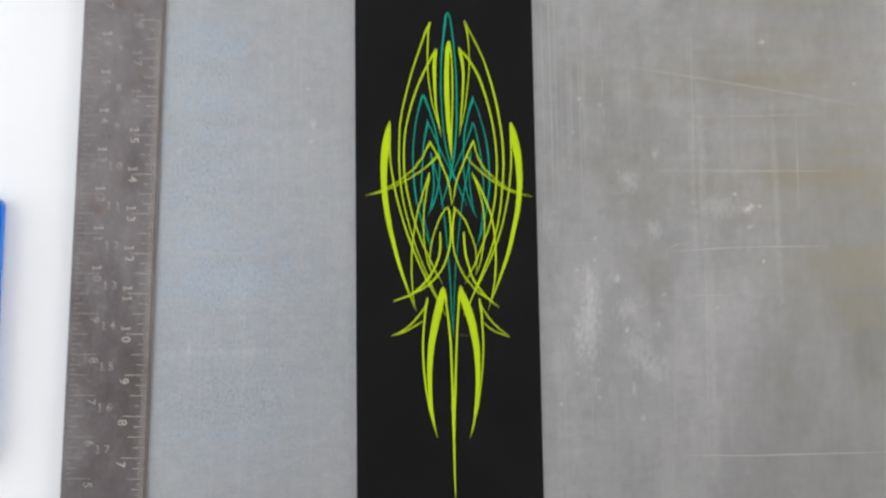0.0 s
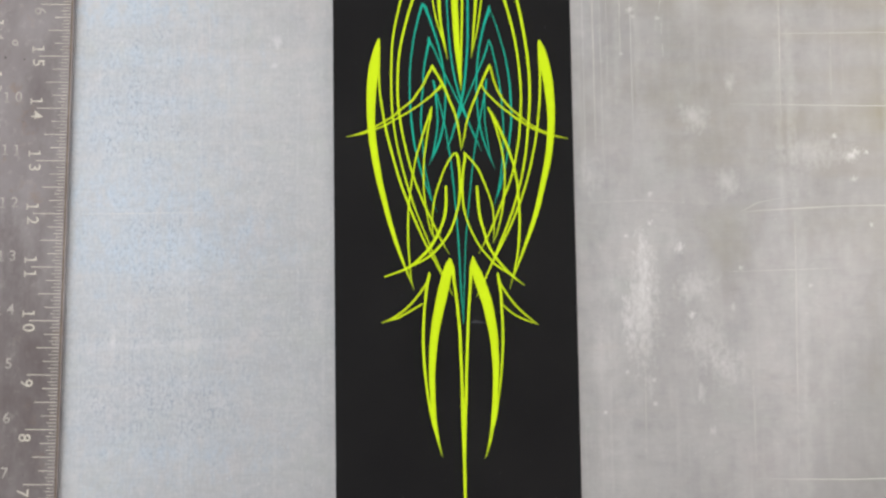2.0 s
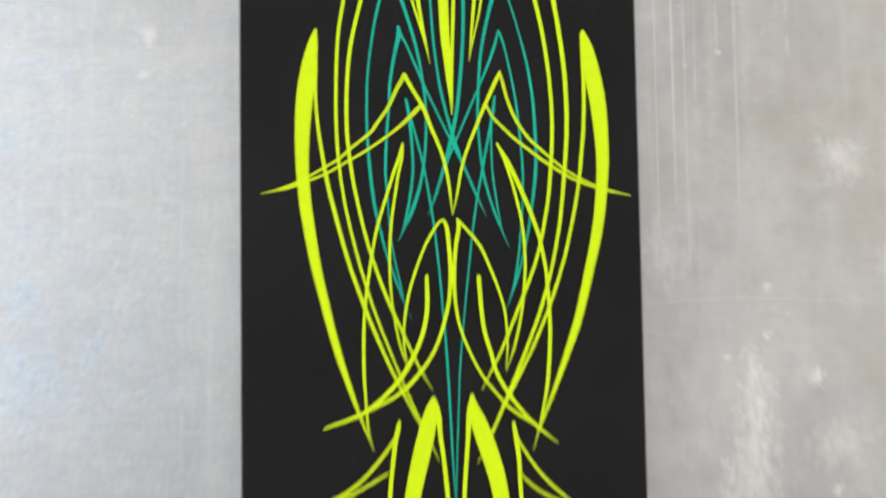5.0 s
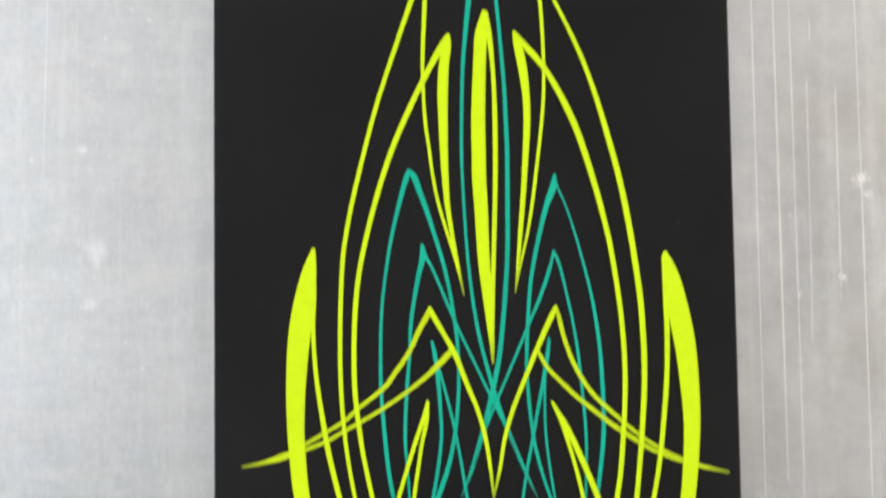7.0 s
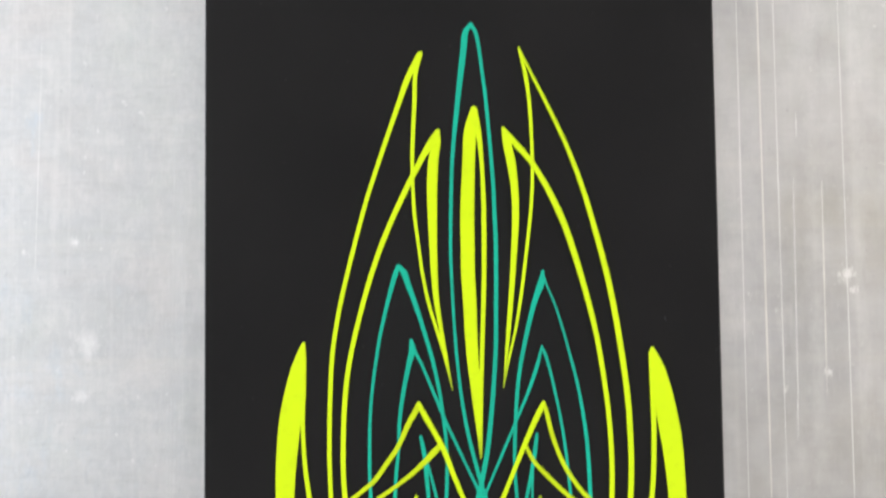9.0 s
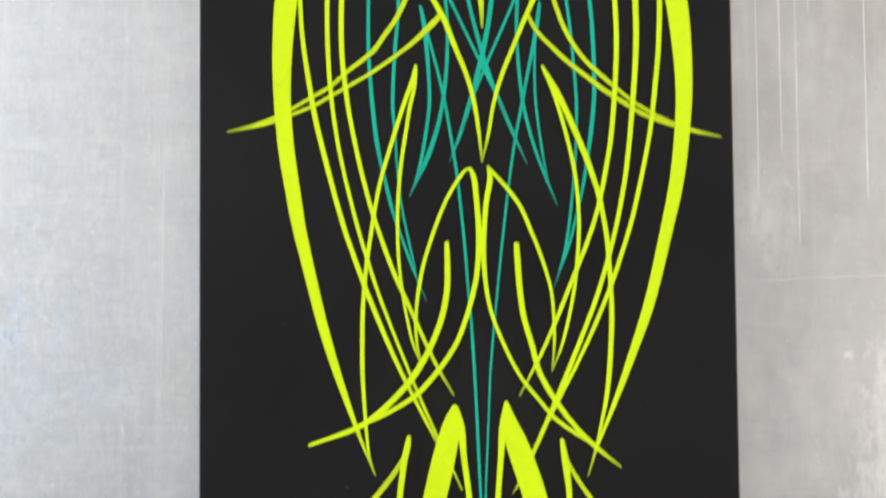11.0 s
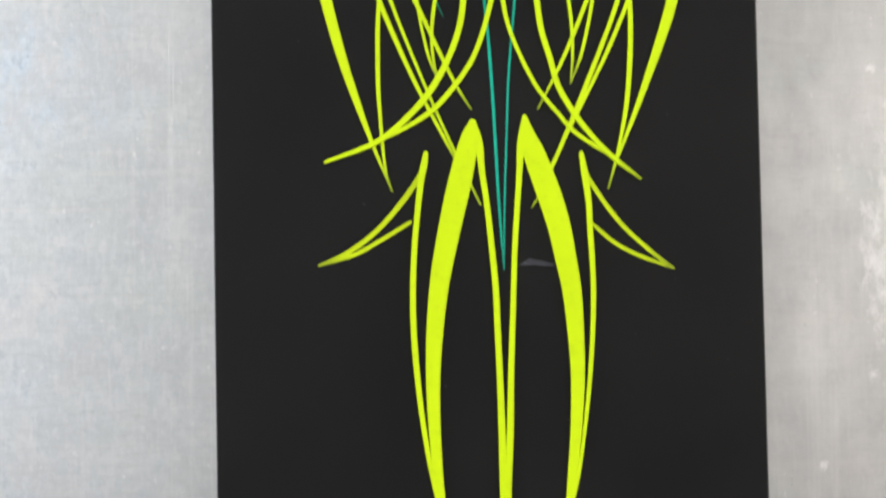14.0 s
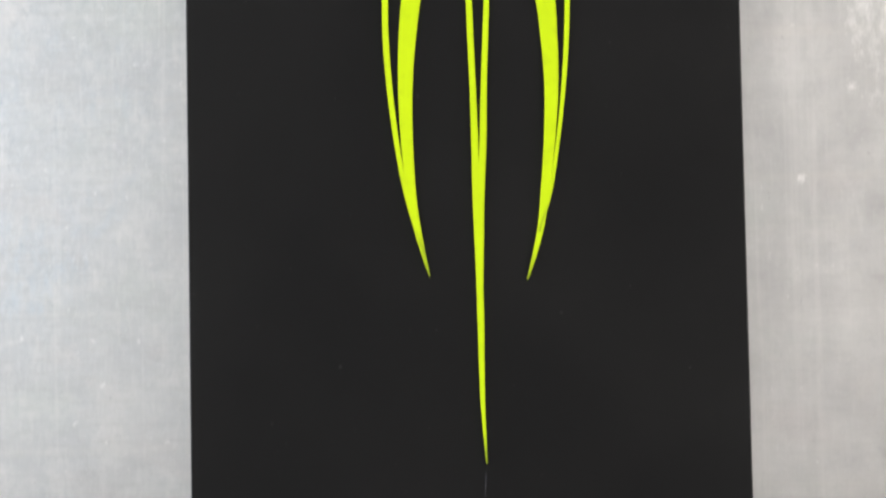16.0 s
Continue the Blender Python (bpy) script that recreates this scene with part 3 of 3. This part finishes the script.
stripe(lime, (3.5, 134.9, 0.91), (4.2, 130.0, 1.16), (4.8, 123.6, 0.91), (5.1, 117.3, 0.91), (5.2, 110.9, 1.03), (5.1, 98.3, 0.98), (4.9, 92.0, 0.98), (4.4, 79.4, 0.91), (4.2, 73.2, 0.80), (3.9, 57.2, 0.36))
stripe(lime, (-9.7, 69.1, 0.89), (-8.8, 67.2, 1.13), (-6.6, 63.3, 1.01), (-4.4, 59.2, 1.13), (-2.0, 53.0, 1.01), (0.5, 46.7, 0.89), (2.1, 40.5, 0.89), (3.0, 34.4, 0.72), (3.6, 28.0, 0.35))
stripe(lime, (17.9, 69.3, 0.66), (17.1, 67.5, 1.13), (16.1, 65.5, 1.13), (13.5, 59.8, 1.01), (10.6, 53.0, 0.89), (8.0, 46.6, 0.89), (6.2, 40.5, 0.78), (5.1, 34.3, 0.66), (3.6, 28.0, 0.35))
stripe(lime, (-10.5, 48.9, 0.55), (-11.1, 46.3, 0.89), (-13.5, 39.4, 0.87), (-17.8, 25.7, 0.81), (-18.6, 22.5, 0.80), (-19.8, 16.2, 0.80), (-20.4, 12.3, 0.81), (-21.2, 7.2, 0.82), (-21.8, 1.3, 0.84), (-22.2, -4.6, 0.87), (-22.3, -10.4, 0.89), (-22.3, -16.3, 0.85), (-22.0, -22.5, 0.72), (-20.9, -34.8, 0.45), (-19.7, -38.7, 0.23))
stripe(lime, (-10.4, 48.7, 0.55), (-10.8, 44.4, 0.78), (-11.8, 40.1, 0.78), (-12.7, 34.6, 0.78), (-13.5, 29.6, 0.77), (-14.0, 25.7, 0.76), (-14.5, 19.4, 0.72), (-14.6, 12.2, 0.67), (-14.4, 7.1, 0.63), (-13.8, 1.2, 0.59), (-12.8, -4.9, 0.55), (-11.4, -10.9, 0.54), (-9.5, -15.8, 0.23))
stripe(lime, (16.7, 48.5, 0.46), (18.8, 43.7, 0.78), (20.2, 39.3, 0.76), (21.6, 34.2, 0.74), (23.5, 25.1, 0.73), (24.2, 15.5, 0.72), (24.1, 11.5, 0.74), (23.7, 6.4, 0.73), (23.0, 0.6, 0.70), (21.8, -5.4, 0.65), (20.2, -11.4, 0.59), (18.1, -16.7, 0.23))
stripe(lime, (16.8, 48.4, 0.46), (19.7, 43.2, 1.10), (23.8, 34.0, 1.19), (25.8, 29.0, 1.14), (27.2, 25.0, 1.06), (28.2, 21.8, 1.02), (29.5, 15.4, 0.97), (30.1, 11.5, 0.96), (30.5, 6.3, 0.94), (30.8, 0.5, 0.94), (30.9, -5.5, 0.96), (30.2, -17.2, 0.96), (29.4, -23.2, 0.83), (27.0, -33.8, 0.42), (25.5, -38.9, 0.23))
stripe(lime, (42.1, 80.8, 0.89), (43.1, 76.0, 3.51), (45.3, 64.7, 4.59), (46.2, 58.5, 4.35), (47.0, 46.1, 3.62), (46.9, 39.9, 3.34), (45.9, 28.8, 3.06), (44.7, 21.3, 2.87), (42.6, 12.2, 2.55), (39.7, 0.3, 2.25), (37.9, -5.6, 2.06), (33.7, -17.2, 1.34), (31.4, -23.2, 0.95), (27.1, -33.8, 0.42), (25.5, -38.9, 0.23))
stripe(lime, (41.6, 80.0, 0.55), (42.0, 70.7, 1.07), (42.1, 64.7, 1.02), (42.0, 58.6, 0.98), (41.7, 52.4, 0.96), (41.1, 46.2, 0.94), (39.6, 34.1, 0.87), (37.0, 21.6, 0.83), (36.3, 18.6, 0.84), (35.5, 15.4, 0.86), (32.6, 6.3, 0.86), (30.5, 0.5, 0.85), (28.0, -5.5, 0.82), (25.3, -11.4, 0.77), (12.9, -35.4, 0.54))
stripe(lime, (13.5, 148.5, 0.44), (25.0, 123.5, 0.86), (30.7, 104.4, 1.11), (33.5, 91.8, 1.16), (36.2, 72.9, 1.15), (36.7, 66.4, 1.15), (36.9, 52.8, 1.09), (34.8, 28.9, 0.93), (33.7, 21.7, 0.91), (31.5, 11.4, 0.87), (28.3, 0.5, 0.87), (26.1, -5.5, 0.87), (18.9, -22.8, 0.90), (11.1, -39.9, 0.54), (9.5, -42.5, 0.23))
stripe(lime, (9.7, 130.5, 0.55), (10.9, 128.7, 1.27), (16.3, 122.2, 1.12), (22.2, 110.9, 1.28), (26.4, 98.1, 1.16), (29.5, 85.5, 1.02), (30.6, 79.3, 0.99), (32.2, 66.4, 0.94), (32.7, 52.8, 0.95), (31.4, 34.2, 0.94), (30.6, 29.0, 0.92), (27.6, 15.5, 0.88), (21.8, 0.6, 0.86), (16.8, -11.1, 0.76), (11.2, -21.9, 0.34))
stripe(lime, (13.6, 148.3, 0.44), (14.9, 142.7, 0.80), (15.7, 136.3, 0.73), (16.2, 123.5, 0.68), (16.1, 117.2, 0.68), (15.6, 110.9, 0.68), (14.0, 98.2, 0.68), (13.1, 91.9, 0.68), (12.0, 85.7, 0.55), (10.5, 79.4, 0.44), (9.1, 72.5, 0.18))
stripe(lime, (9.7, 130.3, 0.55), (10.4, 127.7, 1.60), (11.3, 123.6, 1.92), (12.1, 117.2, 1.60), (12.3, 110.9, 1.48), (11.5, 98.2, 1.16), (11.0, 92.0, 1.03), (10.4, 85.7, 0.91), (9.1, 72.5, 0.18))
stripe(lime, (1.0, 26.6, 0.54), (0.1, 26.3, 0.65), (-1.1, 24.9, 0.76), (-4.4, 19.3, 0.76), (-8.8, 7.2, 0.76), (-10.1, 1.1, 0.76), (-10.8, -4.9, 0.65), (-10.6, -10.9, 0.54), (-9.5, -15.8, 0.34))
stripe(lime, (1.1, 26.5, 0.76), (1.8, 24.7, 1.10), (2.4, 19.2, 1.10), (2.8, 13.1, 1.16), (2.6, 7.0, 1.10), (1.7, 0.9, 1.04), (-2.4, -11.1, 0.99), (-9.5, -20.4, 1.10), (-12.7, -23.0, 0.99), (-19.8, -26.9, 0.76), (-23.7, -28.6, 0.54))
stripe(lime, (-4.1, 10.6, 0.87), (-4.0, 7.1, 1.16), (-4.1, 1.0, 1.21), (-5.2, -5.0, 1.21), (-7.5, -11.0, 1.21), (-9.9, -15.4, 1.33), (-12.3, -18.9, 1.33), (-15.4, -22.3, 1.21), (-19.0, -25.6, 1.21), (-23.2, -28.4, 1.10), (-33.6, -32.2, 0.65))
stripe(lime, (4.9, 26.9, 0.54), (5.3, 24.6, 1.10), (4.4, 19.1, 1.10), (3.9, 13.0, 1.04), (3.8, 7.0, 0.99), (4.3, 0.9, 0.87), (5.6, -5.2, 0.76), (10.9, -17.1, 0.76), (15.7, -23.4, 0.76), (18.4, -26.6, 0.82), (22.8, -29.9, 0.76), (27.3, -32.7, 0.54))
stripe(lime, (10.8, 10.2, 1.10), (11.0, 6.8, 1.21), (11.4, 0.8, 1.16), (12.2, -5.3, 1.10), (13.9, -11.3, 1.10), (15.5, -17.2, 1.10), (19.2, -23.7, 1.10), (23.5, -29.2, 0.99), (26.9, -32.6, 0.99), (32.3, -37.0, 0.45))
stripe(lime, (5.0, 26.8, 0.54), (5.9, 25.7, 0.76), (7.7, 23.7, 0.76), (11.5, 18.7, 0.82), (14.0, 12.9, 0.76), (16.3, 6.8, 0.70), (18.0, 0.7, 0.65), (18.6, -5.4, 0.59), (18.6, -11.4, 0.48), (18.1, -16.7, 0.23))
stripe(lime, (-2.7, -24.3, 1.21), (-3.2, -27.2, 3.39), (-5.2, -35.7, 4.80), (-7.9, -47.0, 4.64), (-10.3, -59.3, 3.95), (-11.8, -77.3, 2.97), (-11.1, -98.2, 1.98), (-10.0, -106.2, 1.47), (-8.7, -112.1, 0.85), (-7.5, -116.8, 0.22))
stripe(lime, (-2.30, -24.4, 0.76), (-1.40, -28.5, 1.53), (-0.80, -35.0, 1.22), (0.00, -41.1, 1.17), (0.60, -47.2, 1.18), (1.60, -59.7, 1.22), (1.80, -67.6, 1.23), (2.10, -77.6, 1.24), (2.30, -89.0, 1.38), (2.35, -100.6, 1.39), (2.65, -112.3, 1.39), (2.85, -123.7, 1.31), (2.85, -134.2, 1.12), (2.95, -143.3, 0.87), (3.50, -155.0, 0.24))
stripe(lime, (8.3, -23.4, 0.76), (8.9, -27.2, 2.91), (10.1, -31.1, 4.42), (11.8, -36.0, 4.89), (13.6, -41.4, 4.94), (15.2, -47.3, 4.68), (16.3, -53.3, 4.34), (17.4, -59.7, 3.92), (18.0, -67.7, 3.39), (18.3, -77.8, 2.81), (17.7, -88.9, 2.29), (16.7, -98.7, 1.83), (15.6, -106.7, 1.30), (14.2, -112.5, 0.85), (12.6, -117.8, 0.22))
stripe(lime, (8.20, -23.7, 0.76), (7.50, -28.7, 1.53), (7.00, -35.1, 1.18), (6.00, -47.3, 1.09), (5.60, -53.3, 1.08), (5.30, -59.7, 1.08), (4.90, -67.6, 1.14), (4.40, -77.6, 1.21), (4.00, -89.0, 1.40), (3.35, -100.6, 1.42), (2.75, -123.9, 1.17), (2.75, -134.3, 0.57))
stripe(lime, (-12.5, -30.7, 0.87), (-12.8, -32.6, 1.33), (-13.5, -35.8, 1.27), (-14.9, -47.0, 1.12), (-15.4, -53.0, 1.14), (-15.7, -59.4, 1.17), (-15.7, -67.3, 1.19), (-15.1, -77.3, 1.15), (-13.9, -88.3, 1.02), (-12.2, -98.9, 0.87), (-10.4, -106.2, 0.73), (-8.4, -112.3, 0.40))
stripe(lime, (20.0, -31.4, 0.87), (20.6, -35.5, 1.33), (21.3, -41.4, 1.14), (21.5, -47.5, 1.06), (21.8, -53.6, 1.02), (21.9, -60.0, 0.98), (21.6, -67.9, 0.92), (20.8, -77.9, 0.84), (19.4, -89.3, 0.73), (17.4, -100.9, 0.62), (15.2, -107.9, 0.40))

# ---- the steel square's blade beside the sheet's edge ----
IN = 0.0254
blade = empty("steel_rule", pose(-0.1848, 0, 0, 0, 0, -1.22))
tagged(blade, "worn brown-grey steel rule with engraved inch scales along the sheet edge", "ruler")
BT = 0.0022
part("blade", box(-2.06 * IN, 0, -0.27, 0.27, 0, BT, 0.0003), steel, blade, "worn patinated steel blade")
part("edge_band", box(-0.0010, -0.0003, -0.268, 0.268, BT - 0.0005, BT + 0.00003), rusty, blade, "rusty brown blade edge")


def tick(x0, x1, y, w, mat):
    part("graduation", box(x0, x1, y - w / 2, y + w / 2, BT - 0.0001, BT + 0.00004), mat, blade)


def digit(ch, x, y, h, turn, mat):
    if ch == "1":
        # a one with a foot and a flag, as it is stamped
        bm = bmesh.new()
        for x0, x1, y0, y1 in ((-0.075, 0.075, -0.38, 0.5), (-0.25, 0.25, -0.5, -0.38), (-0.25, -0.075, 0.36, 0.48)):
            b = bmesh.ops.create_cube(bm, size=1)["verts"]
            for v in b:
                v.co = (h * ((x0 + x1) / 2 + v.co.x * (x1 - x0)), h * ((y0 + y1) / 2 + v.co.y * (y1 - y0)), v.co.z * 0.00008)
        part("numeral", bm, mat, blade).matrix_basis = pose(x, y, BT + 0.00004, 0, 0, turn)
        return
    cu = bpy.data.curves.new("numeral", "FONT")
    cu.body, cu.size, cu.extrude, cu.offset = ch, h * 1.38, 0.00004, 0.00007
    cu.align_x, cu.align_y = "CENTER", "CENTER"
    ob = new("numeral", cu)
    dg = bpy.context.evaluated_depsgraph_get()
    dg.update()
    me = bpy.data.meshes.new_from_object(ob.evaluated_get(dg))
    bpy.data.objects.remove(ob)
    me.materials.clear()
    me.materials.append(mat)
    o = new("numeral", me)
    o.parent = blade
    o.matrix_basis = pose(x, y, BT + 0.00004, 0, 0, turn)


def scale_numbers(n, x, y, mat, first=None):
    text = str(n)
    if len(text) == 2:
        digit(text[0], x, y + 0.13 * IN, 0.225 * IN, -90, first or mat)
        digit(text[1], x, y - 0.13 * IN, 0.225 * IN, -90, mat)
    else:
        digit(text, x, y - 0.15 * IN, 0.225 * IN, -90, mat)


# outer scale in sixteenths; its 12 inch mark stands at y = 0
LENGTH = {0: 0.62, 8: 0.47, 4: 0.34, 12: 0.34}
for i in range(6 * 16, 18 * 16 + 1):
    y = (i / 16 - 12) * IN
    k = LENGTH.get(i % 16, 0.185 if i % 2 else 0.23)
    tick(-k * IN, -0.055 * IN, y, 0.00042 if k > 0.25 else 0.0003, ink)
for n in range(6, 19):
    scale_numbers(n, -0.635 * IN, (n - 12) * IN, ink if n < 16 else worn_ink)
# inner scale in eighths, one and a half inches behind
for i in range(5 * 8, 17 * 8 + 1):
    y = (i / 8 - 10.5) * IN
    k = {0: 0.66, 4: 0.42, 2: 0.28, 6: 0.28}.get(i % 8, 0.15)
    tick(-2 * IN + 0.04 * IN, -2 * IN + k * IN, y, 0.0004 if k > 0.25 else 0.0003, worn_ink)
for n in range(5, 18):
    scale_numbers(n, -2 * IN + 0.58 * IN, (n - 10.5) * IN, worn_ink, ink)
# numbers across the middle of the blade
for n in range(7, 18):
    y = (24.2 - n - 12) * IN
    for j, ch in enumerate(str(n)):
        digit(ch, (-1.19 + 0.22 * j) * IN if n > 9 else -1.08 * IN, y, 0.2 * IN, 0, worn_ink)

# ---- the blue case at the table's edge ----
case = empty("blue_case", pose(-0.2828, -0.03, TOP, 0, 0, -0.97))
tagged(case, "bright blue plastic case with rounded corners on the white table", "plastic case")


def rounded_slab(x0, x1, y0, y1, r, h):
    bm = bmesh.new()
    ring = []
    for cx, cy, a0 in ((x1 - r, y1 - r, 0), (x0 + r, y1 - r, 90), (x0 + r, y0 + r, 180), (x1 - r, y0 + r, 270)):
        for j in range(9):
            a = radians(a0 + 90 * j / 8)
            ring.append(bm.verts.new((cx + r * math.cos(a), cy + r * math.sin(a), 0)))
    f = bm.faces.new(ring)
    up = bmesh.ops.extrude_face_region(bm, geom=[f])
    for v in up["geom"]:
        if isinstance(v, bmesh.types.BMVert):
            v.co.z += h
    bmesh.ops.recalc_face_normals(bm, faces=bm.faces[:])
    bmesh.ops.bevel(bm, geom=[e for e in bm.edges if e.calc_face_angle(0) > 1.0], offset=0.001, segments=2, affect="EDGES")
    return bm


part("body", rounded_slab(-0.12, 0.0, -0.10, 0.068, 0.008, 0.006), blue_plastic, case)
part("lid", rounded_slab(-0.119, -0.001, -0.099, 0.067, 0.008, 0.003), blue_plastic, case).location.z = 0.0061


# ---- scratches in the sheet and scuffs on the panel ----
def scratch(parent, mat, z, w, *ends):
    """A fine scratch through the points (x, y) in mm."""
    p = np.array(ends, float)
    n = 40
    t = np.linspace(0, len(p) - 1, n)
    c = np.stack([np.interp(t, range(len(p)), p[:, i]) for i in (0, 1)], 1)
    d = np.gradient(c, axis=0)
    d /= np.linalg.norm(d, axis=1)[:, None]
    bm = bmesh.new()
    rows = []
    wear = 0.7
    for j in range(n):
        wear = 0.75 * wear + 0.25 * random.choice((0.15, 0.5, 0.8, 1.0, 1.1))
        r = w / 2 * (0.25 + 0.75 * math.sin(math.pi * (j + 0.3) / (n - 0.4))) * wear
        a = c[j] + np.array((-d[j][1], d[j][0])) * r
        b = c[j] - np.array((-d[j][1], d[j][0])) * r
        rows.append([bm.verts.new((x / 1000, y / 1000, zz)) for x, y, zz in ((*a, z - 0.000004), (*c[j], z + 0.000016), (*b, z - 0.000004))])
    for r0, r1 in zip(rows, rows[1:]):
        bm.faces.new((r0[0], r0[1], r1[1], r1[0]))
        bm.faces.new((r0[1], r0[2], r1[2], r1[1]))
    bmesh.ops.recalc_face_normals(bm, faces=bm.faces[:])
    return part("scratch" if parent is sheet else "scuff", bm, mat, parent)


SCRATCHES = [
    (0.45, (63.7, 200), (63.7, 120), (63.7, 20)),
    (0.40, (72.0, 200), (72.2, 110), (72.3, 10)),
    (0.42, (86.6, 200), (87.1, 100), (87.2, 20)),
    (0.45, (76.6, 134), (76.6, 128)),
    (0.30, (75.6, 119), (75.3, 72), (75.0, 60)),
    (0.35, (101.8, 152), (101.8, 140)),
    (0.35, (101.8, 133), (101.9, 124)),
    (0.40, (102.2, 112), (102.0, 101), (101.4, 96)),
    (0.35, (102.4, 94), (102.3, 84)),
    (0.40, (102.6, 80), (102.6, 73)),
    (0.35, (-96, 153), (-97, 100)),
    (0.60, (95, 122), (190, 105), (268, 90)),
]
FAINT = [
    (0.75, (68.4, 200), (68.6, 110), (68.8, 30)),
    (0.55, (82.0, 118), (81.8, 70)),
    (0.45, (134, 49.5), (190, 48), (245, 47)),
    (0.25, (60, 2), (91, 3), (124, 1)),
    (0.30, (138, -3), (146, 1), (162, 4)),
    (0.70, (140, -3), (188, -1), (240, -1)),
    (0.35, (131, -32), (186, -31)),
    (0.70, (141, -130), (185, -131), (275, -130)),
    (0.35, (146, 84), (240, 84)),
    (0.60, (161, 150), (160, 93), (159, 39)),
    (0.35, (141, -77), (141, -129)),
    (0.50, (164, -7), (161, -127)),
    (0.35, (226, 85), (225, 20)),
    (0.30, (185, 85), (184, 53)),
    (0.35, (90, -58), (89, -120)),
    (0.50, (-184, -0), (-155, 0), (-118, 0)),
    (0.25, (-118, 97), (-117, 81)),
]
HAIR = [
    (0.22, (-64.6, 150), (-65.5, 60), (-67.4, -60)),
    (0.22, (-65.3, 150), (-66.2, 60), (-66.6, -20)),
    (0.18, (-63.9, 120), (-64.8, 30)),
    (0.22, (-67.0, 90), (-67.8, -50)),
    (0.20, (-62.6, 140), (-63.4, 60)),
]
for w, *pts in HAIR:
    scratch(sheet, hair_mat, 0.0, w, *pts)
for w, *pts in SCRATCHES:
    scratch(sheet, scratch_mat, 0.0, w, *pts)
for w, *pts in FAINT:
    scratch(sheet, faint_mat, 0.0, w, *pts)
scratch(panel, scuff_mat, PT, 2.3, (6.6, -54.6), (9, -53.9), (14, -54.7))
scratch(panel, scuff_mat, PT, 0.4, (3.3, -157), (3.1, -162))
scratch(panel, scuff_mat, PT, 0.7, (-26, -41), (-25.4, -41.3))
scratch(panel, scuff_mat, PT, 0.6, (45, 88), (45.4, 87))
